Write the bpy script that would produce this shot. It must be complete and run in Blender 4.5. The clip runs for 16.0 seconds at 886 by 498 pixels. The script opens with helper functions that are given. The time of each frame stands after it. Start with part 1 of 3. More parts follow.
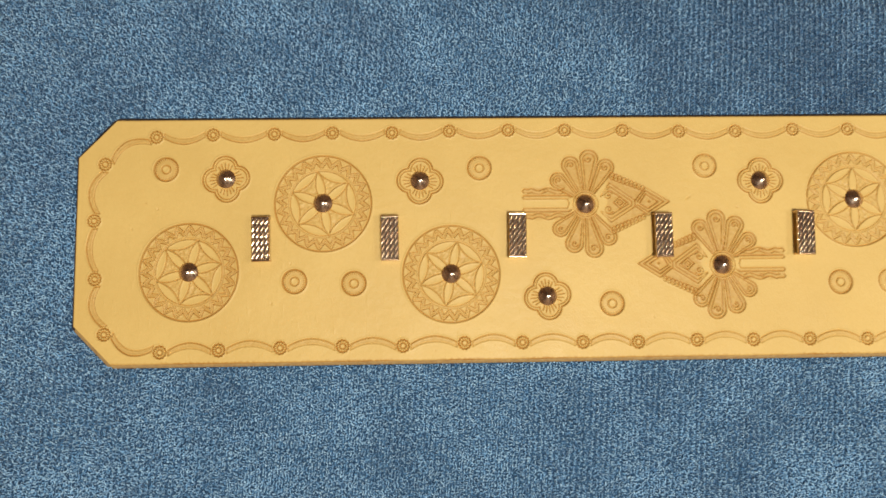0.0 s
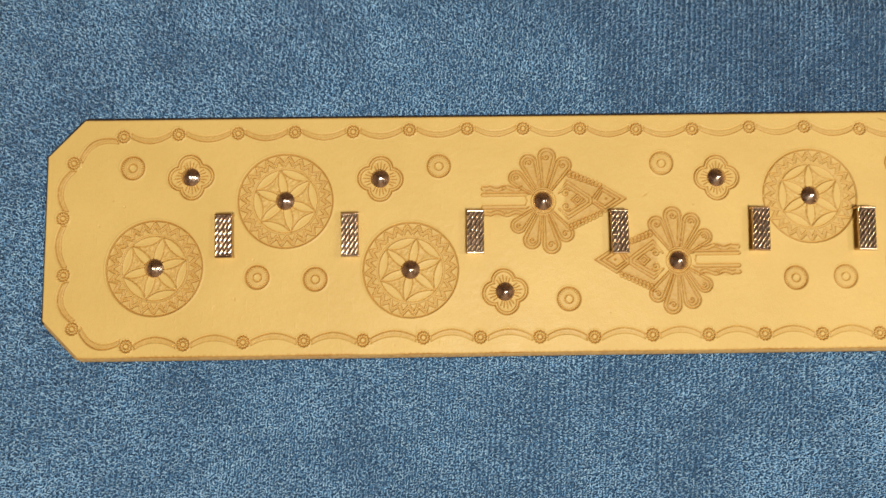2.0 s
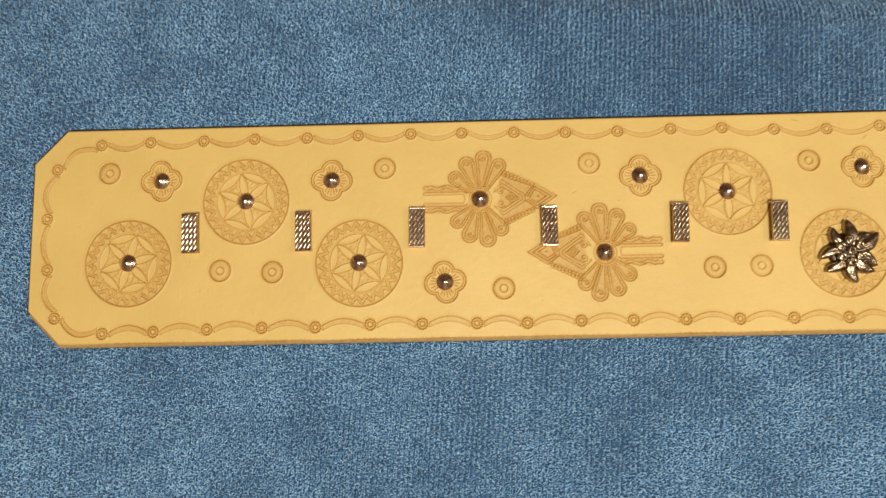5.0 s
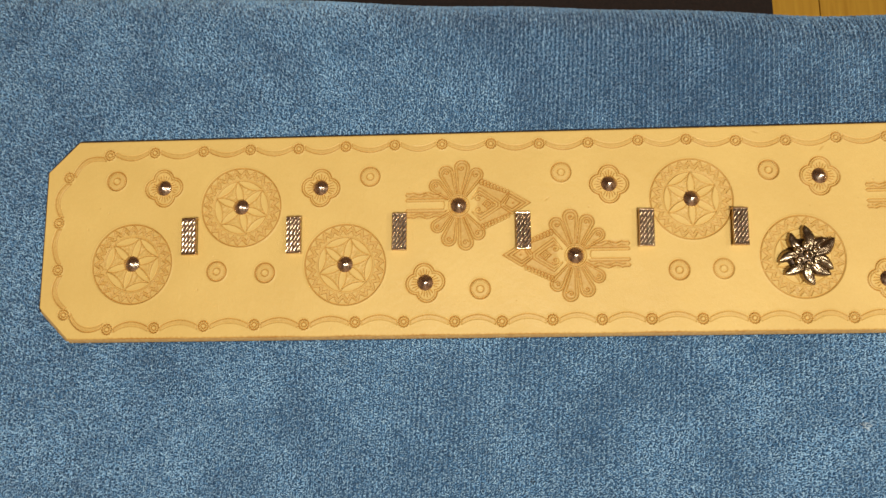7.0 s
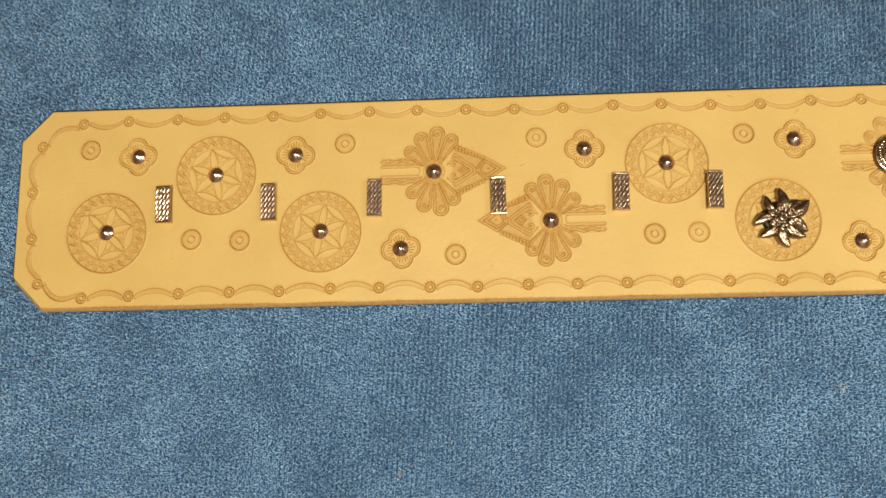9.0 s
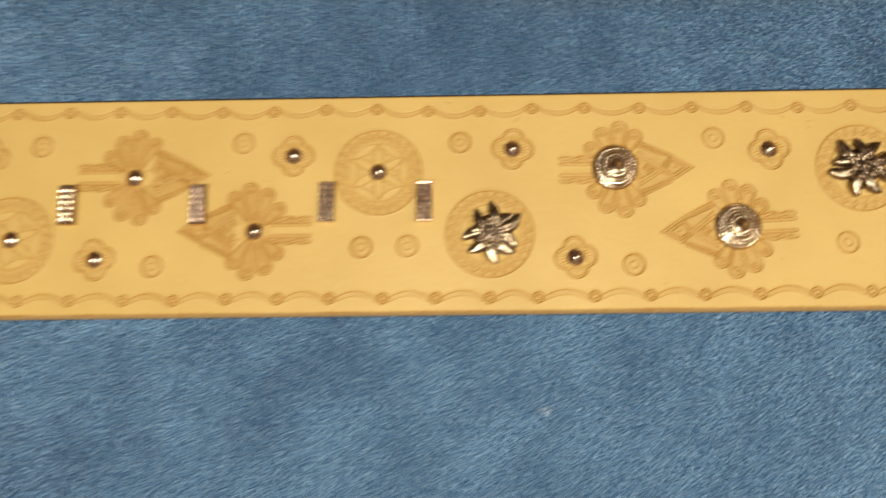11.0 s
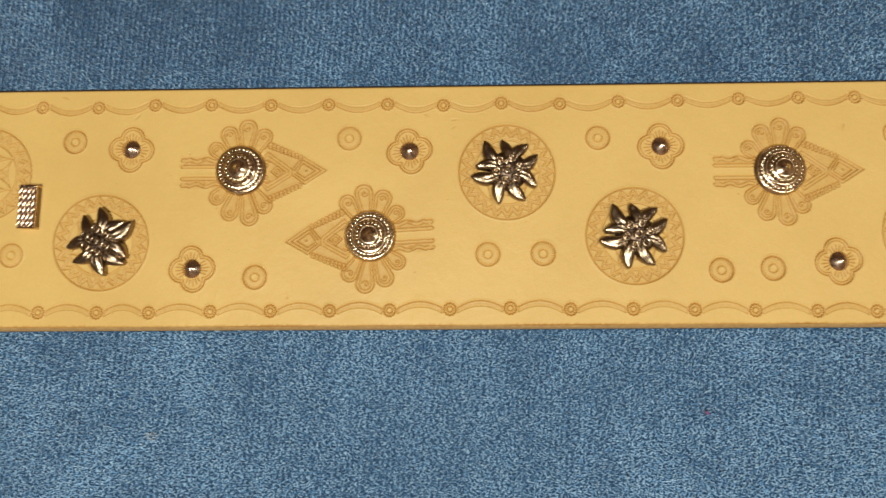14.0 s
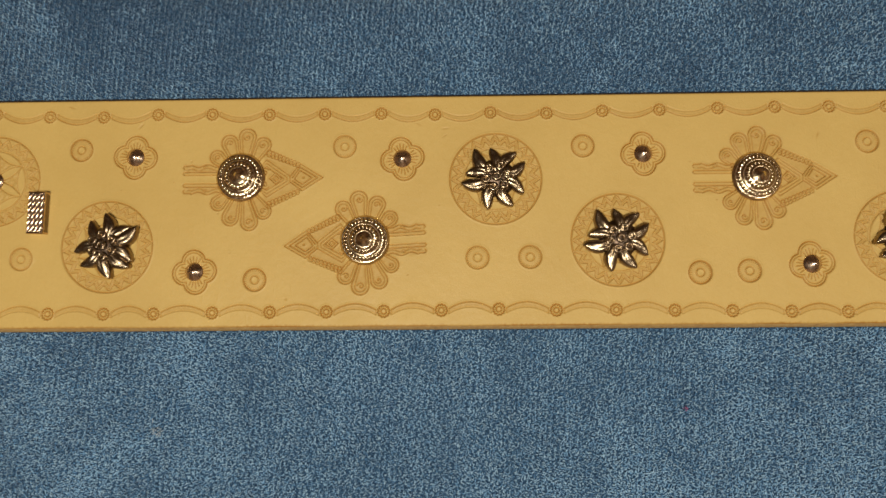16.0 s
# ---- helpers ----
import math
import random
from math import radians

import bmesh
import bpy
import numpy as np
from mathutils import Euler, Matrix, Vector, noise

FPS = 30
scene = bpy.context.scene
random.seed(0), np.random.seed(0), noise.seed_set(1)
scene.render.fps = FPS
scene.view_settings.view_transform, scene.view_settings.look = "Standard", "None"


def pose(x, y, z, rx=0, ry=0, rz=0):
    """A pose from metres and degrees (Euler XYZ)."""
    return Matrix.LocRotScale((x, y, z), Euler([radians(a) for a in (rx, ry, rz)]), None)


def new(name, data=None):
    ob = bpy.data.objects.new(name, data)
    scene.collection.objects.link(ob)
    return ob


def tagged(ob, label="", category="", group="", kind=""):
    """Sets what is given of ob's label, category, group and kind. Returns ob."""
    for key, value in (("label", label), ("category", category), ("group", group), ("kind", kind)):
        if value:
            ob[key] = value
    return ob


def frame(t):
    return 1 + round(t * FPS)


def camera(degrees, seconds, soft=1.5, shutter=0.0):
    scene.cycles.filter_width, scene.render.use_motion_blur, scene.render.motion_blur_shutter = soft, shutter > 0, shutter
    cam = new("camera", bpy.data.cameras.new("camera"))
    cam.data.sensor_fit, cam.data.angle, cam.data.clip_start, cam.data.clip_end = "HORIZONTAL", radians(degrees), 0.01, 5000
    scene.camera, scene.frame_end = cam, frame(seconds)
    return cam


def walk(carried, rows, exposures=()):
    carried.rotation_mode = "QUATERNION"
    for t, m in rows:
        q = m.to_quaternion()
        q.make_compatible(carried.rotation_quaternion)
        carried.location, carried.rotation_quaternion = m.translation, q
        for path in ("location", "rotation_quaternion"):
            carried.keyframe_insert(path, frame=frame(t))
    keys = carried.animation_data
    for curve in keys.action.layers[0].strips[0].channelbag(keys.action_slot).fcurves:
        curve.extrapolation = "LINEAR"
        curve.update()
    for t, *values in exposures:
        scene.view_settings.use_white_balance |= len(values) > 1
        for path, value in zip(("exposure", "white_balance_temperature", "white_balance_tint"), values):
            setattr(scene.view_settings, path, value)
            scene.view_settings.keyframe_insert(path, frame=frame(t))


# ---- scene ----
cam = camera(70.0, 16.0, soft=1.5, shutter=0.7)
# seconds, eye in metres, turn in degrees
PATH = [
    (0, 0.1479, -0.0271, 0.2678, 4.818, -1.281, -0.781),
    (0.5, 0.1527, -0.0297, 0.2692, 4.610, -1.304, -0.927),
    (1, 0.1556, -0.0298, 0.2711, 4.484, -1.016, -0.882),
    (1.5, 0.1627, -0.0360, 0.2689, 4.585, -0.828, -0.942),
    (2, 0.1688, -0.0291, 0.2731, 4.774, -0.480, -0.760),
    (2.5, 0.1692, -0.0328, 0.2753, 4.803, -0.345, -0.803),
    (3, 0.1719, -0.0378, 0.2818, 5.326, -0.332, -0.816),
    (3.5, 0.1746, -0.0351, 0.2822, 5.623, 0.015, -0.906),
    (4, 0.1823, -0.0365, 0.2864, 5.786, 0.308, -0.981),
    (4.5, 0.1880, -0.0405, 0.2894, 5.819, 0.491, -1.025),
    (5, 0.2021, -0.0409, 0.2972, 6.035, 1.141, -1.109),
    (7.3, 0.2185, -0.0536, 0.3165, 7.668, 2.290, -0.721),
    (7.5, 0.2187, -0.0552, 0.3159, 7.669, 2.177, -0.745),
    (8, 0.2262, -0.0521, 0.3132, 7.284, 2.756, -1.003),
    (8.2, 0.2254, -0.0542, 0.3128, 7.222, 2.643, -1.142),
    (10.3, 0.2900, -0.0770, 0.3135, 7.912, 1.764, -0.895),
    (10.5, 0.3174, -0.0768, 0.3139, 7.482, 1.902, -0.532),
    (11, 0.3647, -0.0569, 0.2941, 6.818, 0.984, -0.628),
    (11.5, 0.4498, -0.0382, 0.2752, 5.453, 0.928, -1.719),
    (12, 0.5361, -0.0493, 0.2703, 5.650, 0.753, -1.260),
    (12.5, 0.5507, -0.0489, 0.2703, 5.397, 0.771, -0.403),
    (13, 0.5234, -0.0436, 0.2644, 5.348, 0.589, -0.219),
    (13.5, 0.5174, -0.0481, 0.2692, 5.755, 0.550, -0.091),
    (14, 0.5320, -0.0451, 0.2674, 5.629, 1.152, -0.312),
    (14.5, 0.5367, -0.0472, 0.2689, 5.536, 1.115, -0.581),
    (15, 0.5314, -0.0456, 0.2748, 5.422, 0.965, -0.537),
    (15.5, 0.5363, -0.0422, 0.2759, 5.377, 1.191, -0.546),
    (16, 0.5355, -0.0415, 0.2799, 4.959, 1.067, -0.417),
]
EXPOSURE = [(0.0, -0.16, 6430, 10), (5.0, -0.17, 6470, 10), (7.5, -0.17, 6640, 10), (10.5, -0.19, 6680, 10), (12.3, -0.36, 6390, 10), (15.4, -0.37, 6400, 10), (16.0, -0.78, 6800, 10)]
walk(cam, [(t, pose(x, y, z, a, b, c)) for t, x, y, z, a, b, c in PATH], EXPOSURE)

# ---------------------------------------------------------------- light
# the drum is an added, unseen lamp: soft overhead light of unknown source
ADDED_DRUM, ADDED_DRUM_WATTS = (0.38, -0.46, 1.62), 39.5
PENDANT, PENDANT_WATTS = (1.32, -0.12, 1.32), 24.0
BULB_COLOUR = (1.0, 0.95, 0.83)
world = bpy.data.worlds.new("dim_room")
world.use_nodes = True
world.node_tree.nodes["Background"].inputs["Color"].default_value = (1.0, 0.85, 0.7, 1)
world.node_tree.nodes["Background"].inputs["Strength"].default_value = 0.02
scene.world = world
added_drum_light = bpy.data.lights.new("added_diffuser", "AREA")
added_drum_light.shape, added_drum_light.size, added_drum_light.energy, added_drum_light.color = "DISK", 0.42, ADDED_DRUM_WATTS, BULB_COLOUR
new("added_diffuser", added_drum_light).location = ADDED_DRUM
bulb = bpy.data.lights.new("bulb", "POINT")
bulb.energy, bulb.color, bulb.shadow_soft_size = PENDANT_WATTS, BULB_COLOUR, 0.16
new("bulb", bulb).location = PENDANT


# ---------------------------------------------------------------- materials
def material(name, colour, rough=0.5, metal=0.0):
    m = bpy.data.materials.new(name)
    m.use_nodes = True
    b = m.node_tree.nodes["Principled BSDF"]
    b.inputs["Base Color"].default_value = (*colour, 1)
    b.inputs["Roughness"].default_value = rough
    b.inputs["Metallic"].default_value = metal
    return m


def node(m, kind, **values):
    n = m.node_tree.nodes.new(kind)
    for key, value in values.items():
        n.inputs[key].default_value = value
    return n


def link(m, a, b):
    m.node_tree.links.new(a, b)


def bsdf(m):
    return m.node_tree.nodes["Principled BSDF"]


def noise_node(m, scale, detail=3.0, rough=0.55):
    c = m.node_tree.nodes.get("coords") or m.node_tree.nodes.new("ShaderNodeTexCoord")
    c.name = "coords"
    n = node(m, "ShaderNodeTexNoise", Scale=scale, Detail=detail, Roughness=rough)
    link(m, c.outputs["Object"], n.inputs["Vector"])
    return n.outputs["Fac"]


def spread(m, value, low, high, out_low=0.0, out_high=1.0):
    n = node(m, "ShaderNodeMapRange")
    for i, v in enumerate((low, high, out_low, out_high), 1):
        n.inputs[i].default_value = v
    link(m, value, n.inputs[0])
    return n.outputs[0]


def blend(m, fac, a, b, mode="MIX"):
    n = m.node_tree.nodes.new("ShaderNodeMix")
    n.data_type, n.blend_type = "RGBA", mode
    for socket, v in ((n.inputs[0], fac), (n.inputs[6], a), (n.inputs[7], b)):
        if isinstance(v, tuple):
            socket.default_value = (*v, 1)
        elif isinstance(v, (int, float)):
            socket.default_value = v
        else:
            link(m, v, socket)
    return n.outputs[2]


def bump(m, height, strength, distance, under=None):
    n = node(m, "ShaderNodeBump", Strength=strength, Distance=distance)
    link(m, height, n.inputs["Height"])
    if under:
        link(m, under, n.inputs["Normal"])
    link(m, n.outputs["Normal"], bsdf(m).inputs["Normal"])
    return n.outputs["Normal"]


# vegetable-tanned leather: pale tan, slightly mottled, browner where the tools have burnished it
LEATHER = material("tan_leather", (0.62, 0.37, 0.13), 0.46)
burn = LEATHER.node_tree.nodes.new("ShaderNodeAttribute")
burn.attribute_name = "burnish"
mottle = spread(LEATHER, noise_node(LEATHER, 22, 4), 0.3, 0.7)
fine = spread(LEATHER, noise_node(LEATHER, 900, 3), 0.25, 0.75)
base = blend(LEATHER, mottle, (0.625, 0.438, 0.148), (0.565, 0.386, 0.124))
base = blend(LEATHER, spread(LEATHER, fine, 0, 1, 0, 0.22), base, (0.51, 0.308, 0.085))
base = blend(LEATHER, burn.outputs["Fac"], base, (0.34, 0.145, 0.016))
link(LEATHER, base, bsdf(LEATHER).inputs["Base Color"])
link(LEATHER, spread(LEATHER, noise_node(LEATHER, 60, 3), 0.3, 0.7, 0.42, 0.54), bsdf(LEATHER).inputs["Roughness"])
bsdf(LEATHER).inputs["Specular IOR Level"].default_value = 0.28
n1 = bump(LEATHER, noise_node(LEATHER, 1500, 4), 0.42, 0.0002)
n2 = bump(LEATHER, noise_node(LEATHER, 260, 3), 0.34, 0.0006, n1)
stretch = node(LEATHER, "ShaderNodeMapping", Scale=(620.0, 130.0, 200.0), Rotation=(0.0, 0.0, 0.25))
link(LEATHER, LEATHER.node_tree.nodes["coords"].outputs["Object"], stretch.inputs["Vector"])
creases = node(LEATHER, "ShaderNodeTexNoise", Scale=1.0, Detail=2.0)
link(LEATHER, stretch.outputs["Vector"], creases.inputs["Vector"])
bump(LEATHER, spread(LEATHER, creases.outputs["Fac"], 0.62, 0.80), 0.20, 0.0004, n2)

EDGE = material("raw_leather_edge", (0.30, 0.16, 0.06), 0.75)
link(EDGE, blend(EDGE, spread(EDGE, noise_node(EDGE, 500, 4), 0.3, 0.7), (0.46, 0.30, 0.11), (0.34, 0.20, 0.07)), bsdf(EDGE).inputs["Base Color"])
bump(EDGE, noise_node(EDGE, 1800, 4), 0.5, 0.0004)
# near black for upper and end sides: dark edge plus painted shadow line
DARK_EDGE = material("dark_shaded_leather_edge", (0.03, 0.017, 0.01), 0.6)
link(DARK_EDGE, blend(DARK_EDGE, spread(DARK_EDGE, noise_node(DARK_EDGE, 400, 4), 0.35, 0.7), (0.022, 0.013, 0.009), (0.060, 0.034, 0.016)), bsdf(DARK_EDGE).inputs["Base Color"])
bump(DARK_EDGE, noise_node(DARK_EDGE, 1800, 4), 0.5, 0.0004)


def metal(name, light, dark, rough, dents=0.08):
    m = material(name, light, rough, 1.0)
    link(m, blend(m, spread(m, noise_node(m, 300, 4), 0.35, 0.7), light, dark), bsdf(m).inputs["Base Color"])
    link(m, spread(m, noise_node(m, 900, 3), 0.3, 0.7, rough * 0.8, rough * 1.4), bsdf(m).inputs["Roughness"])
    bump(m, noise_node(m, 1200, 3), dents, 0.0002)
    return m


NICKEL = metal("polished_nickel", (0.80, 0.63, 0.48), (0.62, 0.47, 0.35), 0.22)
CONE = metal("antique_cone_metal", (0.80, 0.66, 0.45), (0.52, 0.41, 0.27), 0.17)
EDELWEISS = metal("antique_silver", (0.43, 0.34, 0.23), (0.14, 0.098, 0.064), 0.24, 0.13)
CLIP = metal("knurled_nickel", (0.76, 0.58, 0.39), (0.52, 0.38, 0.25), 0.17)
# darker metal for recesses: antique patina together with painted crevice shade
DARK_METAL = metal("dark_recess_metal", (0.16, 0.115, 0.085), (0.085, 0.06, 0.045), 0.34)

# blue terry towel
PILE = material("blue_terry_pile", (0.10, 0.21, 0.38), 0.9)
geo = PILE.node_tree.nodes.new("ShaderNodeNewGeometry")
patch = spread(PILE, noise_node(PILE, 42, 5, 0.7), 0.38, 0.62)
body_colour = blend(PILE, patch, (0.046, 0.168, 0.358), (0.155, 0.355, 0.610))
body_colour = blend(PILE, spread(PILE, geo.outputs["Random Per Island"], 0.0, 1.0, 0.0, 0.60), body_colour, (0.46, 0.68, 0.85))
body_colour = blend(PILE, spread(PILE, noise_node(PILE, 300, 3), 0.45, 0.7, 0.0, 0.2), body_colour, (0.035, 0.10, 0.23))
link(PILE, body_colour, bsdf(PILE).inputs["Base Color"])
bsdf(PILE).inputs["Sheen Weight"].default_value = 0.25
# shade between loops is painted in: deep blue ground, darker at cell borders
TOWEL = material("shaded_towel_ground", (0.05, 0.12, 0.25), 0.95)
loops = TOWEL.node_tree.nodes.new("ShaderNodeTexVoronoi")
loops.inputs["Scale"].default_value = 1150.0
weave = spread(TOWEL, noise_node(TOWEL, 1500, 3, 0.7), 0.36, 0.64)
link(TOWEL, TOWEL.node_tree.nodes["coords"].outputs["Object"], loops.inputs["Vector"])
ground = blend(TOWEL, weave, (0.022, 0.084, 0.195), (0.078, 0.200, 0.365))
ground = blend(TOWEL, spread(TOWEL, loops.outputs["Distance"], 0.3, 0.8, 0.0, 0.75), ground, (0.010, 0.045, 0.110))
link(TOWEL, ground, bsdf(TOWEL).inputs["Base Color"])
bump(TOWEL, weave, 0.8, 0.001)

WOOD = material("orange_pine_board", (0.55, 0.30, 0.05), 0.35)
wc = WOOD.node_tree.nodes.new("ShaderNodeTexCoord")
ws = node(WOOD, "ShaderNodeMapping", Scale=(40.0, 2.0, 8.0))
link(WOOD, wc.outputs["Object"], ws.inputs["Vector"])
wn = node(WOOD, "ShaderNodeTexNoise", Scale=3.0, Detail=5.0)
link(WOOD, ws.outputs["Vector"], wn.inputs["Vector"])
link(WOOD, blend(WOOD, spread(WOOD, wn.outputs["Fac"], 0.3, 0.7), (0.62, 0.36, 0.05), (0.48, 0.25, 0.03)), bsdf(WOOD).inputs["Base Color"])
TABLEWOOD = material("dark_table_wood", (0.16, 0.08, 0.035), 0.4)
link(TABLEWOOD, blend(TABLEWOOD, spread(TABLEWOOD, noise_node(TABLEWOOD, 25, 4), 0.3, 0.7), (0.20, 0.10, 0.045), (0.12, 0.06, 0.025)), bsdf(TABLEWOOD).inputs["Base Color"])
RUG = material("dark_brown_rug", (0.02, 0.012, 0.01), 0.95)
link(RUG, blend(RUG, spread(RUG, noise_node(RUG, 200, 3), 0.3, 0.7), (0.026, 0.016, 0.013), (0.014, 0.009, 0.008)), bsdf(RUG).inputs["Base Color"])
PLASTER = material("warm_plaster", (0.42, 0.36, 0.28), 0.9)
link(PLASTER, blend(PLASTER, spread(PLASTER, noise_node(PLASTER, 3, 5), 0.3, 0.7), (0.46, 0.32, 0.21), (0.36, 0.245, 0.16)), bsdf(PLASTER).inputs["Base Color"])
bump(PLASTER, noise_node(PLASTER, 120, 4), 0.2, 0.002)
BRASS = metal("lamp_brass", (0.55, 0.40, 0.18), (0.40, 0.28, 0.12), 0.3)


# ---------------------------------------------------------------- mesh helpers
def part(name, bm, mat, parent=None, label="", smooth=True):
    me = bpy.data.meshes.new(name)
    bm.to_mesh(me)
    bm.free()
    me.materials.append(mat)
    if smooth:
        me.shade_smooth()
    ob = new(name, me)
    ob.parent = parent
    if label:
        ob["label"] = label
    return ob


def again(ob, parent, m, name=None):
    """One more object on ob's mesh."""
    o = new(name or ob.name.split(".")[0], ob.data)
    o.parent, o.matrix_basis = parent, m
    return o


def box(name, size, at, mat, parent=None, bevel=0.002, turn=0.0):
    bm = bmesh.new()
    bmesh.ops.create_cube(bm, size=1, matrix=Matrix.Diagonal((*size, 1)))
    if bevel:
        bmesh.ops.bevel(bm, geom=bm.edges[:], offset=bevel, segments=2, affect="EDGES", profile=0.6)
    ob = part(name, bm, mat, parent, smooth=False)
    ob.matrix_basis = pose(*at, 0, 0, turn)
    return ob


def lathe(profile, steps=48):
    """A turned solid from (radius, height) pairs, from the outside bottom to the top centre."""
    bm = bmesh.new()
    rings = []
    for r, z in profile:
        if r < 1e-6:
            rings.append([bm.verts.new((0, 0, z))])
        else:
            rings.append([bm.verts.new((r * math.cos(2 * math.pi * k / steps), r * math.sin(2 * math.pi * k / steps), z)) for k in range(steps)])
    for a, b in zip(rings, rings[1:]):
        for k in range(steps):
            j = (k + 1) % steps
            if len(a) == len(b) == 1:
                continue
            if len(b) == 1:
                bm.faces.new((a[k], a[j], b[0]))
            elif len(a) == 1:
                bm.faces.new((a[0], b[j], b[k]))
            else:
                bm.faces.new((a[k], a[j], b[j], b[k]))
    return bm


def thing(name, label, category, m=Matrix(), group="", kind=""):
    ob = new(name)
    ob.empty_display_size = 0.02
    ob.matrix_basis = m
    return tagged(ob, label, category, group, kind)


# ---------------------------------------------------------------- room
FLOOR_Z, CEIL_Z = -0.765, 2.05
ROOM = (-1.6, 2.4, -1.8, 2.2)


def slab(name, x0, x1, y0, y1, z0, z1, mat, label, category):
    ob = box(name, (x1 - x0, y1 - y0, z1 - z0), ((x0 + x1) / 2, (y0 + y1) / 2, (z0 + z1) / 2), mat, bevel=0)
    return tagged(ob, label, category, "", "structure")


X0, X1, Y0, Y1 = ROOM
slab("wall_west", X0 - 0.12, X0, Y0, Y1, FLOOR_Z, CEIL_Z, PLASTER, "plain warm plastered wall of the dim room", "wall")
slab("wall_east", X1, X1 + 0.12, Y0, Y1, FLOOR_Z, CEIL_Z, PLASTER, "plain warm plastered wall of the dim room", "wall")
slab("wall_south", X0 - 0.12, X1 + 0.12, Y0 - 0.12, Y0, FLOOR_Z, CEIL_Z, PLASTER, "plain warm plastered wall of the dim room", "wall")
slab("wall_north", X0 - 0.12, X1 + 0.12, Y1, Y1 + 0.12, FLOOR_Z, CEIL_Z, PLASTER, "plain warm plastered wall of the dim room", "wall")
slab("ceiling", X0 - 0.12, X1 + 0.12, Y0 - 0.12, Y1 + 0.12, CEIL_Z, CEIL_Z + 0.1, PLASTER, "plain warm plastered ceiling with one lamp", "ceiling")
floor = slab("floor", X0 - 0.12, X1 + 0.12, Y0 - 0.12, Y1 + 0.12, FLOOR_Z - 0.1, FLOOR_Z - 0.012, TABLEWOOD, "orange-yellow varnished pine board floor", "floor")
for k in range(31):
    w = (X1 - X0) / 31
    board = box("board", (w - 0.002, Y1 - Y0, 0.012), (X0 + (k + 0.5) * w, (Y0 + Y1) / 2, FLOOR_Z - 0.006), WOOD, bevel=0.0015)
    board.parent = floor
    board.matrix_parent_inverse = floor.matrix_basis.inverted()

rug = thing("rug", "dark brown low-pile rug lying on the board floor", "rug", pose(0.10, 0.75, FLOOR_Z))
box("rug_field", (1.33, 1.6, 0.012), (0, 0, 0.006), RUG, rug, 0.004)

lx, ly, lz = PENDANT
lamp = thing("pendant_lamp", "brass pendant lamp socket hanging from the plastered ceiling", "lamp", pose(lx, ly, CEIL_Z))
part("canopy", lathe([(0, 0), (0.06, 0), (0.06, -0.012), (0.03, -0.03), (0.008, -0.034), (0, -0.034)]), BRASS, lamp)
part("rod", lathe([(0.0, -0.03), (0.006, -0.03), (0.006, lz - CEIL_Z + 0.15), (0.0, lz - CEIL_Z + 0.15)]), BRASS, lamp)
part("socket", lathe([(0.0, 0.16), (0.03, 0.16), (0.045, 0.13), (0.045, 0.115), (0.0, 0.115)]), BRASS, lamp).location = (0, 0, lz - CEIL_Z)
lx, ly, lz = ADDED_DRUM
# housing made up to hold the added soft light, out of view
drum = thing("added_drum_lamp", "added unseen drum lamp giving soft light over the table", "lamp", pose(lx, ly, CEIL_Z))
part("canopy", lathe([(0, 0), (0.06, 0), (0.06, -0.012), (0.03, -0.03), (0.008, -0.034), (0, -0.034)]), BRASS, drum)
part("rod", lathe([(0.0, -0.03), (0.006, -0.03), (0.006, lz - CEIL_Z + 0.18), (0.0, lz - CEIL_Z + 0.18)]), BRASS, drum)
part("shade", lathe([(0.216, 0.0), (0.22, 0.0), (0.22, 0.18), (0.0, 0.18), (0.0, 0.176), (0.216, 0.176), (0.216, 0.0)], 64), PLASTER, drum, "shade of the added unseen drum lamp").location = (0, 0, lz - CEIL_Z + 0.005)

# ---------------------------------------------------------------- table and towel
EDGE_TURN = -3.8
EDGE_Y = 0.0966
TABLE = pose(0.35, EDGE_Y, 0, 0, 0, EDGE_TURN)
table = thing("table", "dark wooden table under the blue towel", "table", TABLE)
box("tabletop", (1.7, 0.8, 0.03), (0.1, -0.394, -0.021), TABLEWOOD, table, 0.006)
for u, v in ((-0.65, -0.08), (0.85, -0.08), (-0.65, -0.72), (0.85, -0.72)):
    box("leg", (0.06, 0.06, -FLOOR_Z - 0.036), (u, v, (FLOOR_Z - 0.036) / 2), TABLEWOOD, table, 0.004)


def hang(u, w):
    """Point and normal of the towel: u along the table's edge, w across it, past 0 over the edge and down."""
    r = 0.028
    bend = r * math.pi / 2
    a = np.clip(w / r, 0, math.pi / 2)
    down = np.maximum(w - bend, 0)
    v = np.where(w < 0, w, r * np.sin(a))
    z = np.where(w < 0, 0.0, -r * (1 - np.cos(a)) - down)
    wave = 0.0007 * np.sin(u * 19 + w * 11 + 1.3) * np.sin(w * 23 - u * 7) + 0.0004 * np.sin(u * 61 + 2 * np.sin(w * 31))
    bow = 0.030 * np.clip((u - 0.06) / 0.4, 0, 1) ** 1.3 * np.clip(1 + w / 0.10, 0, 1)
    return np.stack([u, v + bow + wave * np.sin(a), z + wave * np.cos(a) - 0.0006], -1), np.stack([0 * u, np.sin(a), np.cos(a)], -1)


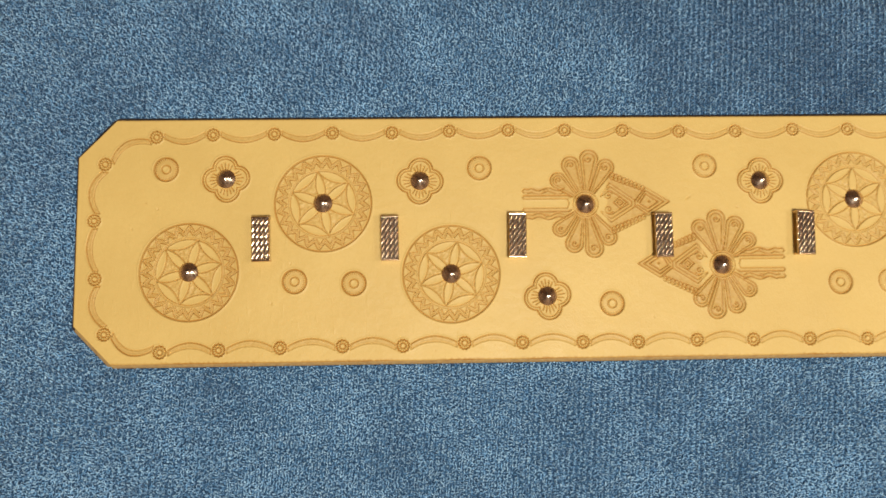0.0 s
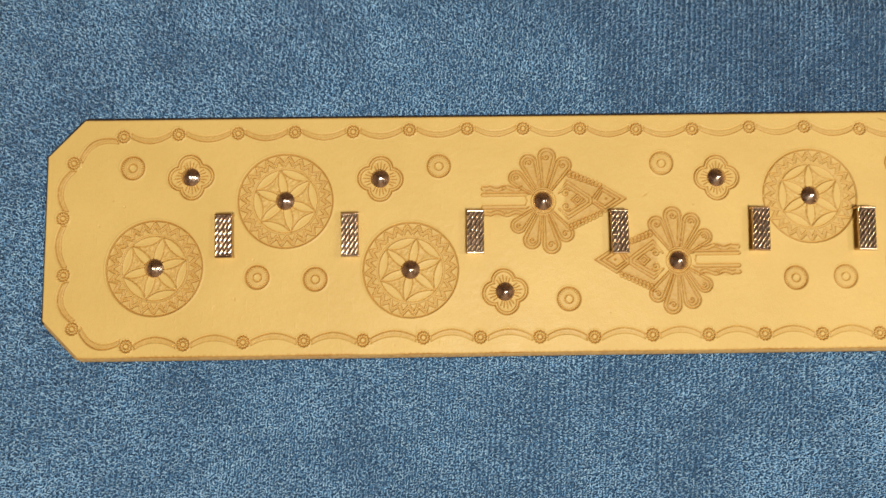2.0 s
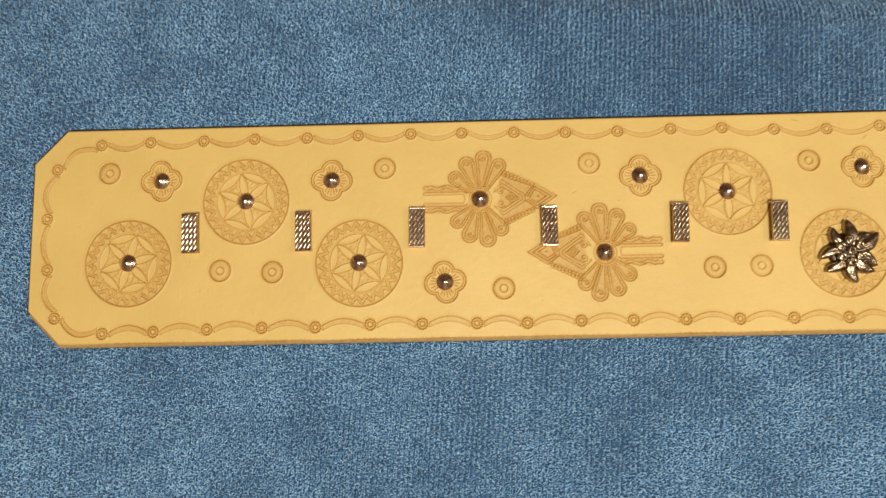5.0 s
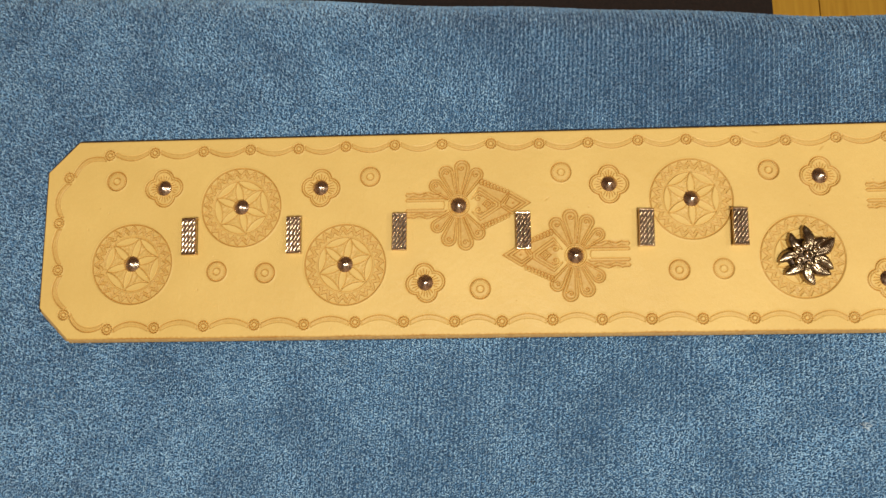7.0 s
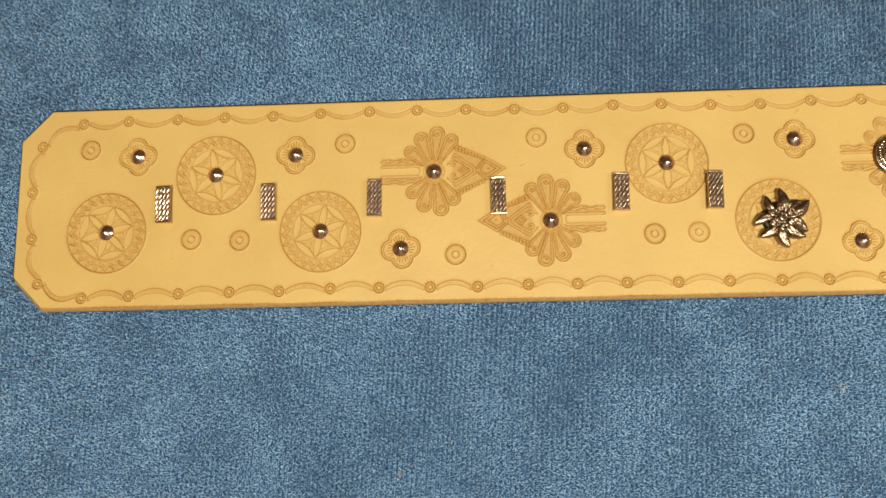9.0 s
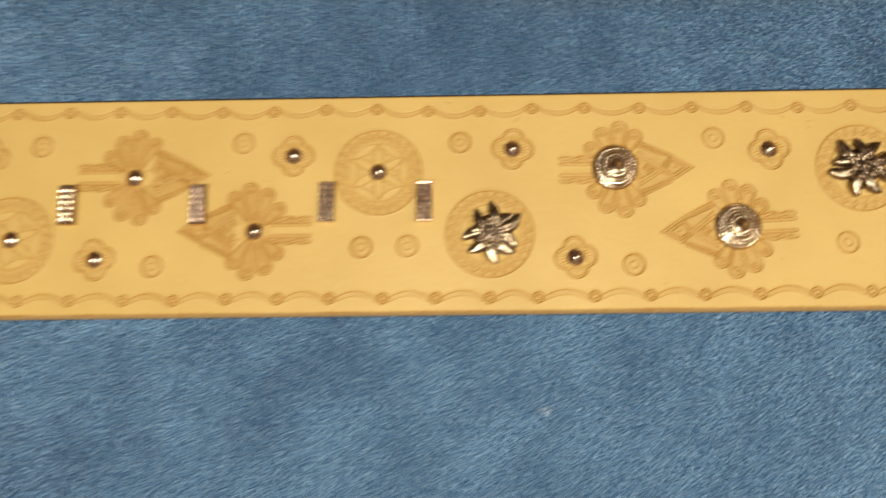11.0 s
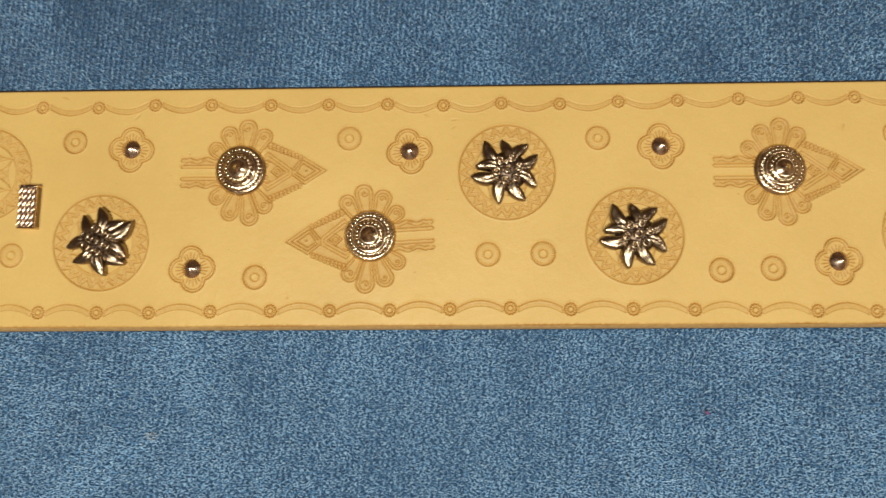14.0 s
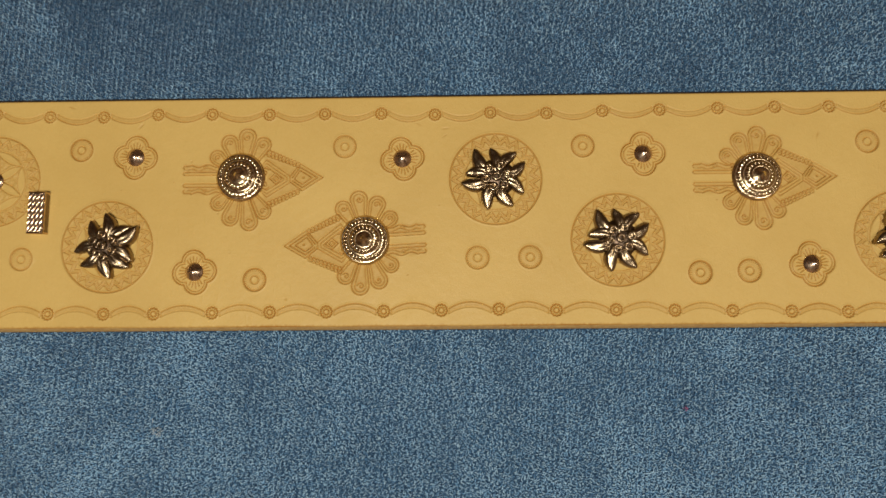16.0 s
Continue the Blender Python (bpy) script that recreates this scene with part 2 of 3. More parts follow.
def grid_mesh(name, points, nu, nv, mat):
    idx = np.arange(nu * nv).reshape(nu, nv)
    quads = np.stack([idx[:-1, :-1], idx[1:, :-1], idx[1:, 1:], idx[:-1, 1:]], -1).reshape(-1, 4)
    me = bpy.data.meshes.new(name)
    me.vertices.add(len(points))
    me.vertices.foreach_set("co", points.astype(np.float32).ravel())
    me.loops.add(quads.size)
    me.loops.foreach_set("vertex_index", quads.astype(np.int32).ravel())
    me.polygons.add(len(quads))
    me.polygons.foreach_set("loop_start", np.arange(0, quads.size, 4, dtype=np.int32))
    me.update(calc_edges=True)
    me.materials.append(mat)
    me.shade_smooth()
    return me


towel = thing("towel", "blue terry towel spread smooth over the table", "towel", TABLE)
nu, nv = 180, 130
uu, ww = np.meshgrid(np.linspace(-0.62, 0.78, nu), np.concatenate([np.linspace(-0.62, -0.02, 80), np.linspace(-0.018, 0.05, 30), np.linspace(0.055, 0.26, 20)]), indexing="ij")
cloth = new("towel_cloth", grid_mesh("towel_cloth", hang(uu.ravel(), ww.ravel())[0], nu, nv, TOWEL))
cloth.parent = towel
hem = cloth.modifiers.new("thickness", "SOLIDIFY")
hem.thickness, hem.offset = 0.003, -1


def pile():
    """The towel's loops: one small leaning arch of yarn each, in rows, with a nap that wanders."""
    rng = np.random.default_rng(4)
    du, dw = 0.00118, 0.00074
    u, w = np.meshgrid(np.arange(-0.405, 0.405, du), np.arange(-0.292, 0.045, dw), indexing="ij")
    u, w = u.ravel(), w.ravel()
    # loops only where the cloth is seen at close range
    near = (w > -0.292 + 0.05 * (u > 0.19)) & (w < 0.045 - 0.025 * (u > 0.14))
    u, w = u[near], w[near]
    column = np.round(u / du)
    loose = 0.09 + 0.16 * np.clip(0.5 - 1.5 * np.sin(u * 11 + 1) * np.sin(w * 17 + 2), 0, 1) + 0.14 * np.clip((u - 0.05) / 0.15, 0, 1)
    u = u + rng.normal(0, 1, u.size) * loose * du
    w = w + rng.normal(0, 0.22 * dw, w.size)
    p, nrm = hang(u, w)
    turn = radians(EDGE_TURN)
    bx, by = 0.35 + u * math.cos(turn) - p[:, 1] * math.sin(turn), EDGE_Y + u * math.sin(turn) + p[:, 1] * math.cos(turn)
    keep = ~((by > -0.0531) & (by < 0.0524) & (bx > 0.0002 + np.maximum(np.abs(by) - 0.0345, 0)))
    p, nrm, u, w, column = p[keep], nrm[keep], u[keep], w[keep], column[keep]
    n = len(p)
    nap = 2.2 * np.sin(u * 23 + 2 * np.sin(w * 31)) + 1.6 * np.sin(w * 47 + 1.5 * np.sin(u * 29)) + 0.9 * np.sin(u * 131 + w * 77)
    # combed upright in tidy rows over most of the cloth, mussed and lying flat towards its west end
    tidy = np.clip((u + 0.24 + 0.03 * np.sin(w * 40)) / 0.16, 0, 1)
    tidy = tidy * tidy * (3 - 2 * tidy)
    ang = nap * 0.22 * (1 - 0.5 * tidy) + 2.5 - 0.7 * tidy + 0.45 * (column % 2 * 2 - 1) + rng.normal(0, 0.85, n) * (1 - 0.45 * tidy * (1 - 0.8 * np.clip((u - 0.05) / 0.15, 0, 1)))
    # how far the loops lie over: upright south of the belt, flatter north of it and in two patches, so that their lean
    # darkens them
    lean = 0.38 + 0.10 * tidy * (1 + np.tanh((w + 0.1) / 0.04)) + 0.12 * np.exp(-((u + 0.07) / 0.09) ** 2) * (w < -0.1) + 0.15 * np.exp(-(u / 0.1) ** 2) * np.clip((w + 0.06) / 0.04, 0, 1)
    lean += 0.13 * np.sin(u * 37 + w * 53 + 2 * np.sin(u * 61)) + 0.08 * np.sin(u * 83 - w * 61) + rng.normal(0, 0.24, n)
    east = np.stack([np.ones(n), np.zeros(n), np.zeros(n)], -1)
    north = np.cross(nrm, east)
    tilt = np.cos(ang)[:, None] * east + np.sin(ang)[:, None] * north
    across = np.cross(nrm, tilt)
    rise = np.cos(lean)[:, None] * nrm + np.sin(lean)[:, None] * tilt
    face = np.cross(rise, across)
    size = (0.00069 * rng.uniform(0.7, 1.35, n))[:, None]
    yarn = (0.000208 * rng.uniform(0.7, 1.3, n))[:, None]
    foot = p - nrm * 0.0001
    rows = []
    # four stations along the arch, with a band of yarn bent over it
    for q in (-1.95, -0.65, 0.65, 1.95):
        mid = foot + across * size * 0.84 * math.sin(q) + rise * size * (0.12 + 0.95 * (math.cos(q) - math.cos(1.95)))
        rows += [mid - face * yarn, mid + face * yarn]
    v = np.stack(rows, 1).reshape(-1, 3)
    first = (np.arange(n) * 8)[:, None, None]
    quads = (first + np.array([[k, k + 1, k + 3, k + 2] for k in (0, 2, 4)])[None]).reshape(-1)
    me = bpy.data.meshes.new("terry_nap")
    me.vertices.add(8 * n)
    me.vertices.foreach_set("co", v.astype(np.float32).ravel())
    me.loops.add(len(quads))
    me.loops.foreach_set("vertex_index", quads.astype(np.int32))
    me.polygons.add(3 * n)
    me.polygons.foreach_set("loop_start", np.arange(0, 12 * n, 4, dtype=np.int32))
    me.update(calc_edges=True)
    me.materials.append(PILE)
    me.shade_smooth()
    ob = new("terry_nap", me)
    ob.parent = towel
    return tagged(ob, "", "", "", "stuff")


pile()

# ---------------------------------------------------------------- belt: where its tooling and fittings stand, in millimetres
THICK, HALF, TOP = 4.0, 51.0, 4.0
ROSETTES = [(48.7, -13.3, 75), (104.0, 14.9, 100), (157.4, -15.3, 79), (330.1, 14.6, 90)]
STAR_ROSETTES = [(381.8, -15.2, 20), (554.0, 13.5, 0), (606.9, -14.0, 0), (729.2, -14.0, 10)]
DIAMONDS = [(214.7, 13.5, 1, 1.0), (272.0, -12.8, -1, 1.0), (441.6, 14.1, 1, 0.55), (496.4, -14.5, -1, 0.55), (667.3, 12.4, 1, 0.5)]
CONES = [(440.8, 15.3), (496.2, -13.3), (668.3, 13.3)]
FLOWERS = [(63.5, 25.6, 5), (144.7, 24.1, -3), (197.5, -25.1, 8), (290.0, 23.0, 0), (393.3, 24.8, -4), (421.1, -26.7, 6), (512.8, 22.9, 10), (619.1, 24.0, 4), (690.2, -25.3, 8)]
RINGS = [(38.5, 29.9), (92.2, -17.7), (116.8, -18.8), (169.9, 29.4), (224.6, -28.5), (266.3, 29.6), (322.1, -20.7), (343.5, -20.4), (368.7, 28.4),
         (447.7, -30.3), (487.1, 28.8), (545.6, -21.3), (568.6, -21.2), (592.7, 27.9), (642.1, -28.6), (663.3, -28.0), (717.1, 28.4), (740.5, 26.0)]
TOP_BORDER = [(34.2, 43.7), (57.8, 44.5), (83.4, 44.7), (107.9, 45.0), (133.0, 44.9), (157.4, 45.5), (182.5, 45.7), (206.7, 45.6), (231.5, 45.3), (255.9, 44.7),
              (280.4, 44.6), (305.4, 45.2), (329.4, 45.1), (353.7, 43.8), (378.2, 43.4), (402.9, 44.3), (427.4, 44.1), (453.2, 43.7), (478.1, 43.7), (503.4, 43.6),
              (527.4, 42.8), (552.1, 43.5), (577.0, 42.9), (601.8, 43.6), (627.0, 43.8), (652.6, 44.2), (677.7, 44.4), (701.4, 44.3), (726.3, 44.0), (751.0, 44.0)]
LOW_BORDER = [(37.5, -46.0), (61.4, -45.5), (86.5, -44.9), (112.1, -44.6), (137.0, -44.8), (162.5, -44.0), (186.6, -44.1), (211.8, -44.3), (235.0, -44.6), (259.7, -44.1),
              (283.6, -44.3), (307.5, -44.3), (332.0, -44.6), (356.5, -44.6), (381.3, -44.8), (403.4, -44.9), (429.3, -44.6), (454.6, -44.5), (479.4, -44.5), (504.5, -44.4),
              (529.6, -44.1), (554.6, -43.8), (579.5, -44.4), (605.3, -44.4), (630.5, -44.8), (655.2, -45.2), (680.4, -45.6), (704.4, -45.9), (728.6, -45.5), (753.0, -45.5)]
END_BORDER = [(13.2, 32.3), (9.3, 8.5), (10.3, -15.7), (14.7, -38.4)]
CLIPS = [(79.0, -0.2, 1.0), (132.1, -0.4, 0.5), (185.1, 0.3, -1.0), (246.4, -0.3, 0.0), (306.5, 0.1, -1.5), (351.7, -0.2, -1.5)]

STEP, BLOCK, FINE_END, BELT_END = 0.28, 8, 761.6, 960.0
xs = np.concatenate([np.arange(2720) * STEP, np.linspace(FINE_END, BELT_END, 49)])
ys = np.linspace(-HALF, HALF, 369)
GX, GY = np.meshgrid(xs, ys, indexing="ij")
start = 2.1 + np.maximum(np.abs(GY) - 35.0, 0) * 0.975
GX = GX + start * np.clip(1 - GX / 70, 0, 1) - start * np.clip((GX - (BELT_END - 80)) / 80, 0, 1)
DEPTH, BURN = np.zeros_like(GX), np.zeros_like(GX)


class Stamp:
    """A window of the leather round (x, y), turned by degrees, into which a tool is pressed."""

    def __init__(self, x, y, reach, degrees=0.0, flip=1):
        i0, i1 = np.searchsorted(xs, [x - reach - 19 * (x < 90), x + reach])
        j0, j1 = np.searchsorted(ys, [y - reach, y + reach])
        self.at = (slice(i0, i1), slice(j0, j1))
        c, s = math.cos(radians(degrees)), math.sin(radians(degrees))
        dx, dy = GX[self.at] - x, GY[self.at] - y
        self.x, self.y = (c * dx + s * dy) * flip, -s * dx + c * dy
        self.raking_gain = 1 + 0.3 * min(max((190 - x) / 150, 0), 1)  # deeper, darker stamps at this end stand in for raking light
        self.r, self.a = np.hypot(self.x, self.y), np.arctan2(self.y, self.x)
        self.cut, self.burn, self.ground, self.wash, self.lip = (np.zeros_like(self.x) for _ in range(5))

    def press(self, distance, width=0.34, depth=0.36, tone=0.55):
        g = np.exp(-np.abs(distance / (0.74 * width)) ** 3)
        self.cut = np.maximum(self.cut, depth * g)
        self.lip = np.maximum(self.lip, 0.42 * depth * np.exp(-((np.abs(distance) - 1.55 * width) / (0.8 * width)) ** 2))
        self.burn = np.maximum(self.burn, 1.15 * tone * np.exp(-np.abs(distance / (0.66 * width)) ** 2.5))

    def fill(self, inside, depth, tone):
        self.ground = np.maximum(self.ground, depth * inside)
        self.wash = np.maximum(self.wash, tone * inside)

    def line(self, points, width=0.30, depth=0.33, tone=0.5):
        best = np.full_like(self.x, 9.0)
        for (ax, ay), (bx, by) in zip(points, points[1:]):
            vx, vy = bx - ax, by - ay
            k = np.clip(((self.x - ax) * vx + (self.y - ay) * vy) / (vx * vx + vy * vy + 1e-9), 0, 1)
            best = np.minimum(best, np.hypot(self.x - ax - k * vx, self.y - ay - k * vy))
        self.press(best, width, depth, tone)

    def done(self, strength=1.0):
        strength = strength * self.raking_gain
        sunk = (2.5 * self.cut + self.ground - self.lip * np.clip(1 - self.cut / 0.15, 0, 1)) * strength
        DEPTH[self.at] = np.where(np.abs(sunk) > np.abs(DEPTH[self.at]), sunk, DEPTH[self.at])
        BURN[self.at] = np.maximum(BURN[self.at], np.minimum((1.30 * self.burn + 1.0 * self.wash) * strength, 1))


def soft_in(sd, edge=0.25):
    """1 inside a shape, 0 outside, from its signed distance."""
    return 1 / (1 + np.exp(np.clip(sd / edge * 2, -30, 30)))


GRIT = np.random.default_rng(7).uniform(0, 1, GX.shape)
for shift in (1, 2):
    GRIT = (GRIT + np.roll(GRIT, shift, 0) + np.roll(GRIT, shift, 1) + np.roll(np.roll(GRIT, shift, 0), shift, 1)) / 4
GRIT = np.clip((GRIT - 0.5) * 4 + 0.5, 0, 1)


def rosette(x, y, degrees, petals=True, strength=1.0):
    s = Stamp(x, y, 22, degrees)
    s.press(s.r - 20.2, 0.4, 0.40, 0.55)
    s.fill(soft_in(np.maximum(s.r - 19.9, 14.2 - s.r)) * (0.7 + 0.5 * GRIT[s.at]), 0.14, 0.13)
    wave = np.abs(((s.a / (2 * math.pi) * 24) % 1) * 2 - 1)
    for shift, deep in ((-0.9, 0.36), (0.35, 0.22), (1.55, 0.36)):
        zig = 15.2 + 3.1 * wave + shift
        ok = (s.r > 14.9) & (s.r < 19.7)
        s.press(np.where(ok, (s.r - zig) / 1.75, 9), 0.23, deep, 1.45 * deep)
    R = 13.7
    tips = [(R * math.cos(k * math.pi / 3), R * math.sin(k * math.pi / 3)) for k in range(6)]
    s.press(s.r - 14.4, 0.3, 0.16, 0.25)
    if petals:
        every = np.full_like(s.x, 9.0)
        for k in range(6):
            (ax, ay), (bx, by), (cx, cy) = tips[k - 1], tips[k], tips[(k + 1) % 6]
            inner = np.maximum(np.hypot(s.x - ax, s.y - ay), np.hypot(s.x - cx, s.y - cy)) - R
            outer = np.maximum(s.r, np.hypot(s.x - bx - cx, s.y - by - cy)) - R
            every = np.minimum(every, np.minimum(inner, outer))
        ground = soft_in(np.maximum(s.r - 13.9, -every + 0.15))
        s.fill(ground * (0.30 + 1.2 * GRIT[s.at]), 0.30, 0.20)
        s.press(every, 0.29, 0.36, 0.42)
    s.done(strength)


def ring_stamp(x, y, degrees, strength=1.0):
    s = Stamp(x, y, 6.5, degrees)
    s.press(s.r - 4.9, 0.38, 0.38, 0.62)
    s.press(s.r - 1.75, 0.35, 0.30, 0.42)
    s.fill(soft_in(np.maximum(s.r - 4.6, 1.9 - s.r)), 0.10, 0.14)
    tick = np.abs(((s.a / (2 * math.pi) * 30) % 1) - 0.5) * 2 * math.pi * 4.2 / 30
    s.press(np.where((s.r > 3.7) & (s.r < 4.9), tick, 9), 0.20, 0.26, 0.35)
    s.done(strength)


def flower(x, y, degrees):
    s = Stamp(x, y, 12, degrees)
    s.x, s.y, s.r = s.x / 1.04, s.y / 1.04, s.r / 1.04
    lobes = np.min([np.hypot((s.x - 4.35 * math.cos(k * math.pi / 2)) , (s.y - 4.35 * math.sin(k * math.pi / 2))) - 4.95 for k in range(4)], axis=0)
    s.press(lobes, 0.34, 0.40, 0.86)
    s.press(lobes + 1.05, 0.27, 0.30, 0.6)
    s.fill(soft_in(lobes + 0.95), 0.06, 0.06)
    sector = ((s.a + math.pi / 4) % (math.pi / 2)) - math.pi / 4
    for k in range(-2, 3):
        ray = np.abs(sector - k * 0.24) * s.r
        s.press(np.where((s.r > 4.0) & (s.r < 7.0 - 0.45 * abs(k)), ray, 9), 0.25, 0.32, 0.7)
    s.done()


def border_ring(x, y, degrees):
    s = Stamp(x, y, 4.5, degrees)
    scallop = 2.45 + 0.16 * np.cos(12 * s.a)
    s.press(s.r - scallop, 0.38, 0.44, 1.02)
    s.press(s.r - 1.15, 0.32, 0.34, 0.85)
    tick = np.abs(((s.a / (2 * math.pi) * 12) % 1) - 0.5) * 2 * math.pi * 2 / 12
    s.press(np.where((s.r > 1.4) & (s.r < 2.5), tick, 9), 0.2, 0.28, 0.5)
    s.done()


def swag(a, b, sag, strength=1.0):
    """The crescent pressed between two border rings, bellied by sag."""
    (ax, ay), (bx, by) = a, b
    length = math.hypot(bx - ax, by - ay)
    s = Stamp((ax + bx) / 2, (ay + by) / 2, length / 2 + 4, math.degrees(math.atan2(by - ay, bx - ax)))
    half = length / 2 - 3.3
    u = np.clip(s.x / half, -1, 1)
    mid = sag * (1 - u * u) - 0.15 * sag
    lean = np.sqrt(1 + (2 * sag / half * u) ** 2)
    off = (s.y - mid) / lean
    ends = np.maximum(np.abs(s.x) - half, 0)
    wide = 1.15 - 0.25 * np.abs(u)
    far = np.hypot(np.abs(off) - wide, ends)
    belly = off * sag > 0
    s.press(np.where(belly, far, 9), 0.30, 0.32, 0.5)
    s.press(np.where(belly, 9, far), 0.30, 0.16, 0.2)
    s.press(np.where(np.abs(off) < wide, np.hypot(np.abs(s.x) - half, 0), 9), 0.28, 0.26, 0.4)
    s.fill(soft_in(np.maximum(np.abs(off) - wide, np.abs(s.x) - half)) * (0.7 + 0.6 * GRIT[s.at]), 0.14, 0.24)
    s.done(strength)


def loop_petal(cx, cy, r, stem):
    """The outline of a petal: a stem from the stud's collar that opens into a round loop."""
    a = math.atan2(cy, cx)
    bx, by, px, py = 5.8 * math.cos(a), 5.8 * math.sin(a), -math.sin(a) * stem, math.cos(a) * stem
    arc = [a + radians(108 - 216 * k / 16) for k in range(17)]
    return [(bx + px, by + py)] + [(cx + r * math.cos(q), cy + r * math.sin(q)) for q in arc] + [(bx - px, by - py)]


def spiral(cx, cy, r, turns, begin):
    return [(cx + r * (1 - k / 20) * math.cos(begin + turns * 2 * math.pi * k / 20), cy + r * (1 - k / 20) * math.sin(begin + turns * 2 * math.pi * k / 20)) for k in range(20)]


def diamond_motif(x, y, flip, tone):
    """The highland heart motif: two rows of looped petals, a double lozenge and a forked tail."""
    s = Stamp(x, y, 39, 3.0 if flip < 0 and tone < 1 else 0.0, flip)
    s.x, s.y = s.x / 1.025, s.y / 1.03
    ground = np.full_like(s.x, 9.0)
    upper = [(8.8, 15.3, 3.4), (1.9, 18.9, 3.7), (-5.9, 16.3, 3.6), (-11.2, 10.0, 3.2)]
    lower = [(9.2, -13.6, 3.4), (3.1, -18.2, 3.7), (-5.1, -16.2, 3.6), (-10.6, -10.0, 3.2)]
    for cx, cy, r in upper + lower:
        d = math.hypot(cx, cy)
        s.line(loop_petal(cx, cy, r, 1.1), 0.30, 0.36, 0.52)
        s.line(loop_petal(cx, cy, r * 0.64, 0.35), 0.24, 0.26, 0.36)
        # the loop's hooked end
        side = 1 if cx > 0 else -1
        s.line(spiral(cx - side * 0.2, cy, r * 0.42, side * 1.3, math.atan2(cy, cx) + 1.6), 0.26, 0.30, 0.42)
        k = np.clip((s.x * cx + s.y * cy) / (d * d), 0.3, 1)
        ground = np.minimum(ground, np.hypot(s.x - k * cx, s.y - k * cy) - (1.2 + (r - 1.2) * k ** 2))
    s.press(s.r - 5.3, 0.28, 0.30, 0.4)
    s.press(s.r - 4.3, 0.28, 0.26, 0.35)
    for inset in (0.0, 1.15, 2.3):
        q = inset
        s.line([(6.3, 3.4 - 0.2 * q), (10.3, 8.9 - 1.35 * q), (20.6 - 1.2 * q, 1.6 - 0.5 * q), (20.6 - 1.2 * q, 1.6 - 0.5 * q), (20.6 - 1.2 * q, -1.2 + 0.5 * q), (10.5, -7.6 + 1.35 * q), (6.3, -3.4 + 0.2 * q)], 0.22, 0.30, 0.42)
        s.line([(20.6 + 0.9 * q, 1.3 - 0.4 * q), (25.0, 6.9 - 1.25 * q), (35.0 - 2.1 * q, 0.8), (26.0, -4.9 + 1.25 * q), (20.6 + 0.9 * q, -0.9 + 0.4 * q)], 0.26, 0.36, 0.48)
    s.line(spiral(9.6, 3.4, 2.0, 1.6, 0.5), 0.26, 0.34, 0.46)
    s.line(spiral(9.6, -2.2, 2.0, -1.6, -0.5), 0.26, 0.34, 0.46)
    for g in (1.0, 0.5):
        s.line([(14.4 - 2.7 * g, 0.6), (14.4, 0.6 + 2.5 * g), (14.4 + 2.7 * g, 0.6), (14.4, 0.6 - 2.5 * g), (14.4 - 2.7 * g, 0.6)], 0.26, 0.34, 0.46)
    s.press(np.hypot(s.x - 14.4, s.y - 0.6), 0.4, 0.28, 0.4)
    s.press(np.hypot(s.x - 26.5, s.y - 0.9), 0.6, 0.25, 0.4)
    for k in range(9):
        q = k / 8
        for ax, ay, bx, by in ((11.4, 11.6, 24.0, 6.5), (11.6, -10.8, 24.0, -5.4)):
            cx, cy = ax + (bx - ax) * q, ay + (by - ay) * q
            r = 1.25 - 0.3 * q
            drop = [(cx + r * 0.8 * math.cos(w), cy + r * 1.25 * math.sin(w)) for w in [k2 * math.pi / 6 for k2 in range(13)]]
            s.line(drop, 0.24, 0.34, 0.5)
            s.line([(cx - 0.25, cy - 0.35), (cx + 0.25, cy + 0.3)], 0.24, 0.26, 0.36)
    tri = np.maximum(np.abs(s.y - 0.6) - (13.2 - (s.x - 11.0) * 0.545), 9.0 - s.x)
    ground = np.minimum(ground, np.maximum(np.maximum(tri, s.x - 35), -s.x + 5))
    for sign in (1, -1):
        mid = 0.4
        s.line([(-25.5, mid + sign * 3.3), (-7.2, mid + sign * 3.3), (-5.8, mid + sign * 2.6)], 0.26, 0.36, 0.48)
        s.line([(-25.5, mid + sign * 1.9), (-7.5, mid + sign * 1.9), (-6.9, mid)], 0.26, 0.36, 0.48)
        for y0, y1 in ((1.9, 3.3), (4.5, 6.0)):
            s.line([(-25.5, mid + sign * y0), (-26.1, mid + sign * (y0 + y1) / 2), (-25.5, mid + sign * y1)], 0.26, 0.32, 0.5)
        wavy = [(-25.5 + k * 0.8, mid + sign * (6.0 + 0.6 * math.sin(k * 0.62) * (k > 3))) for k in range(22)]
        s.line(wavy, 0.28, 0.34, 0.46)
        s.line([(px, py - sign * 1.5) for px, py in wavy[2:]], 0.26, 0.24, 0.35)
        s.line(spiral(-16.5, mid + sign * 5.2, 1.1, 1.2, 0), 0.24, 0.24, 0.35)
        tail = np.maximum(np.abs(s.y - mid - sign * 4.3) - 2.2, np.maximum(-25.6 - s.x, s.x + 6))
        ground = np.minimum(ground, tail)
    s.fill(soft_in(ground, 0.5) * (0.75 + 0.5 * GRIT[s.at]), 0.12 + 0.06 * tone, 0.10 + 0.26 * tone)
    s.done(1.16 - 0.16 * tone)


rng = random.Random(11)
for x, y, a in ROSETTES:
    rosette(x, y, a)
for x, y, a in STAR_ROSETTES:
    rosette(x, y, a, True, 1.0)
for x, y, flip, tone in DIAMONDS:
    diamond_motif(x, y, flip, tone)
for x, y, a in FLOWERS:
    flower(x, y, a)
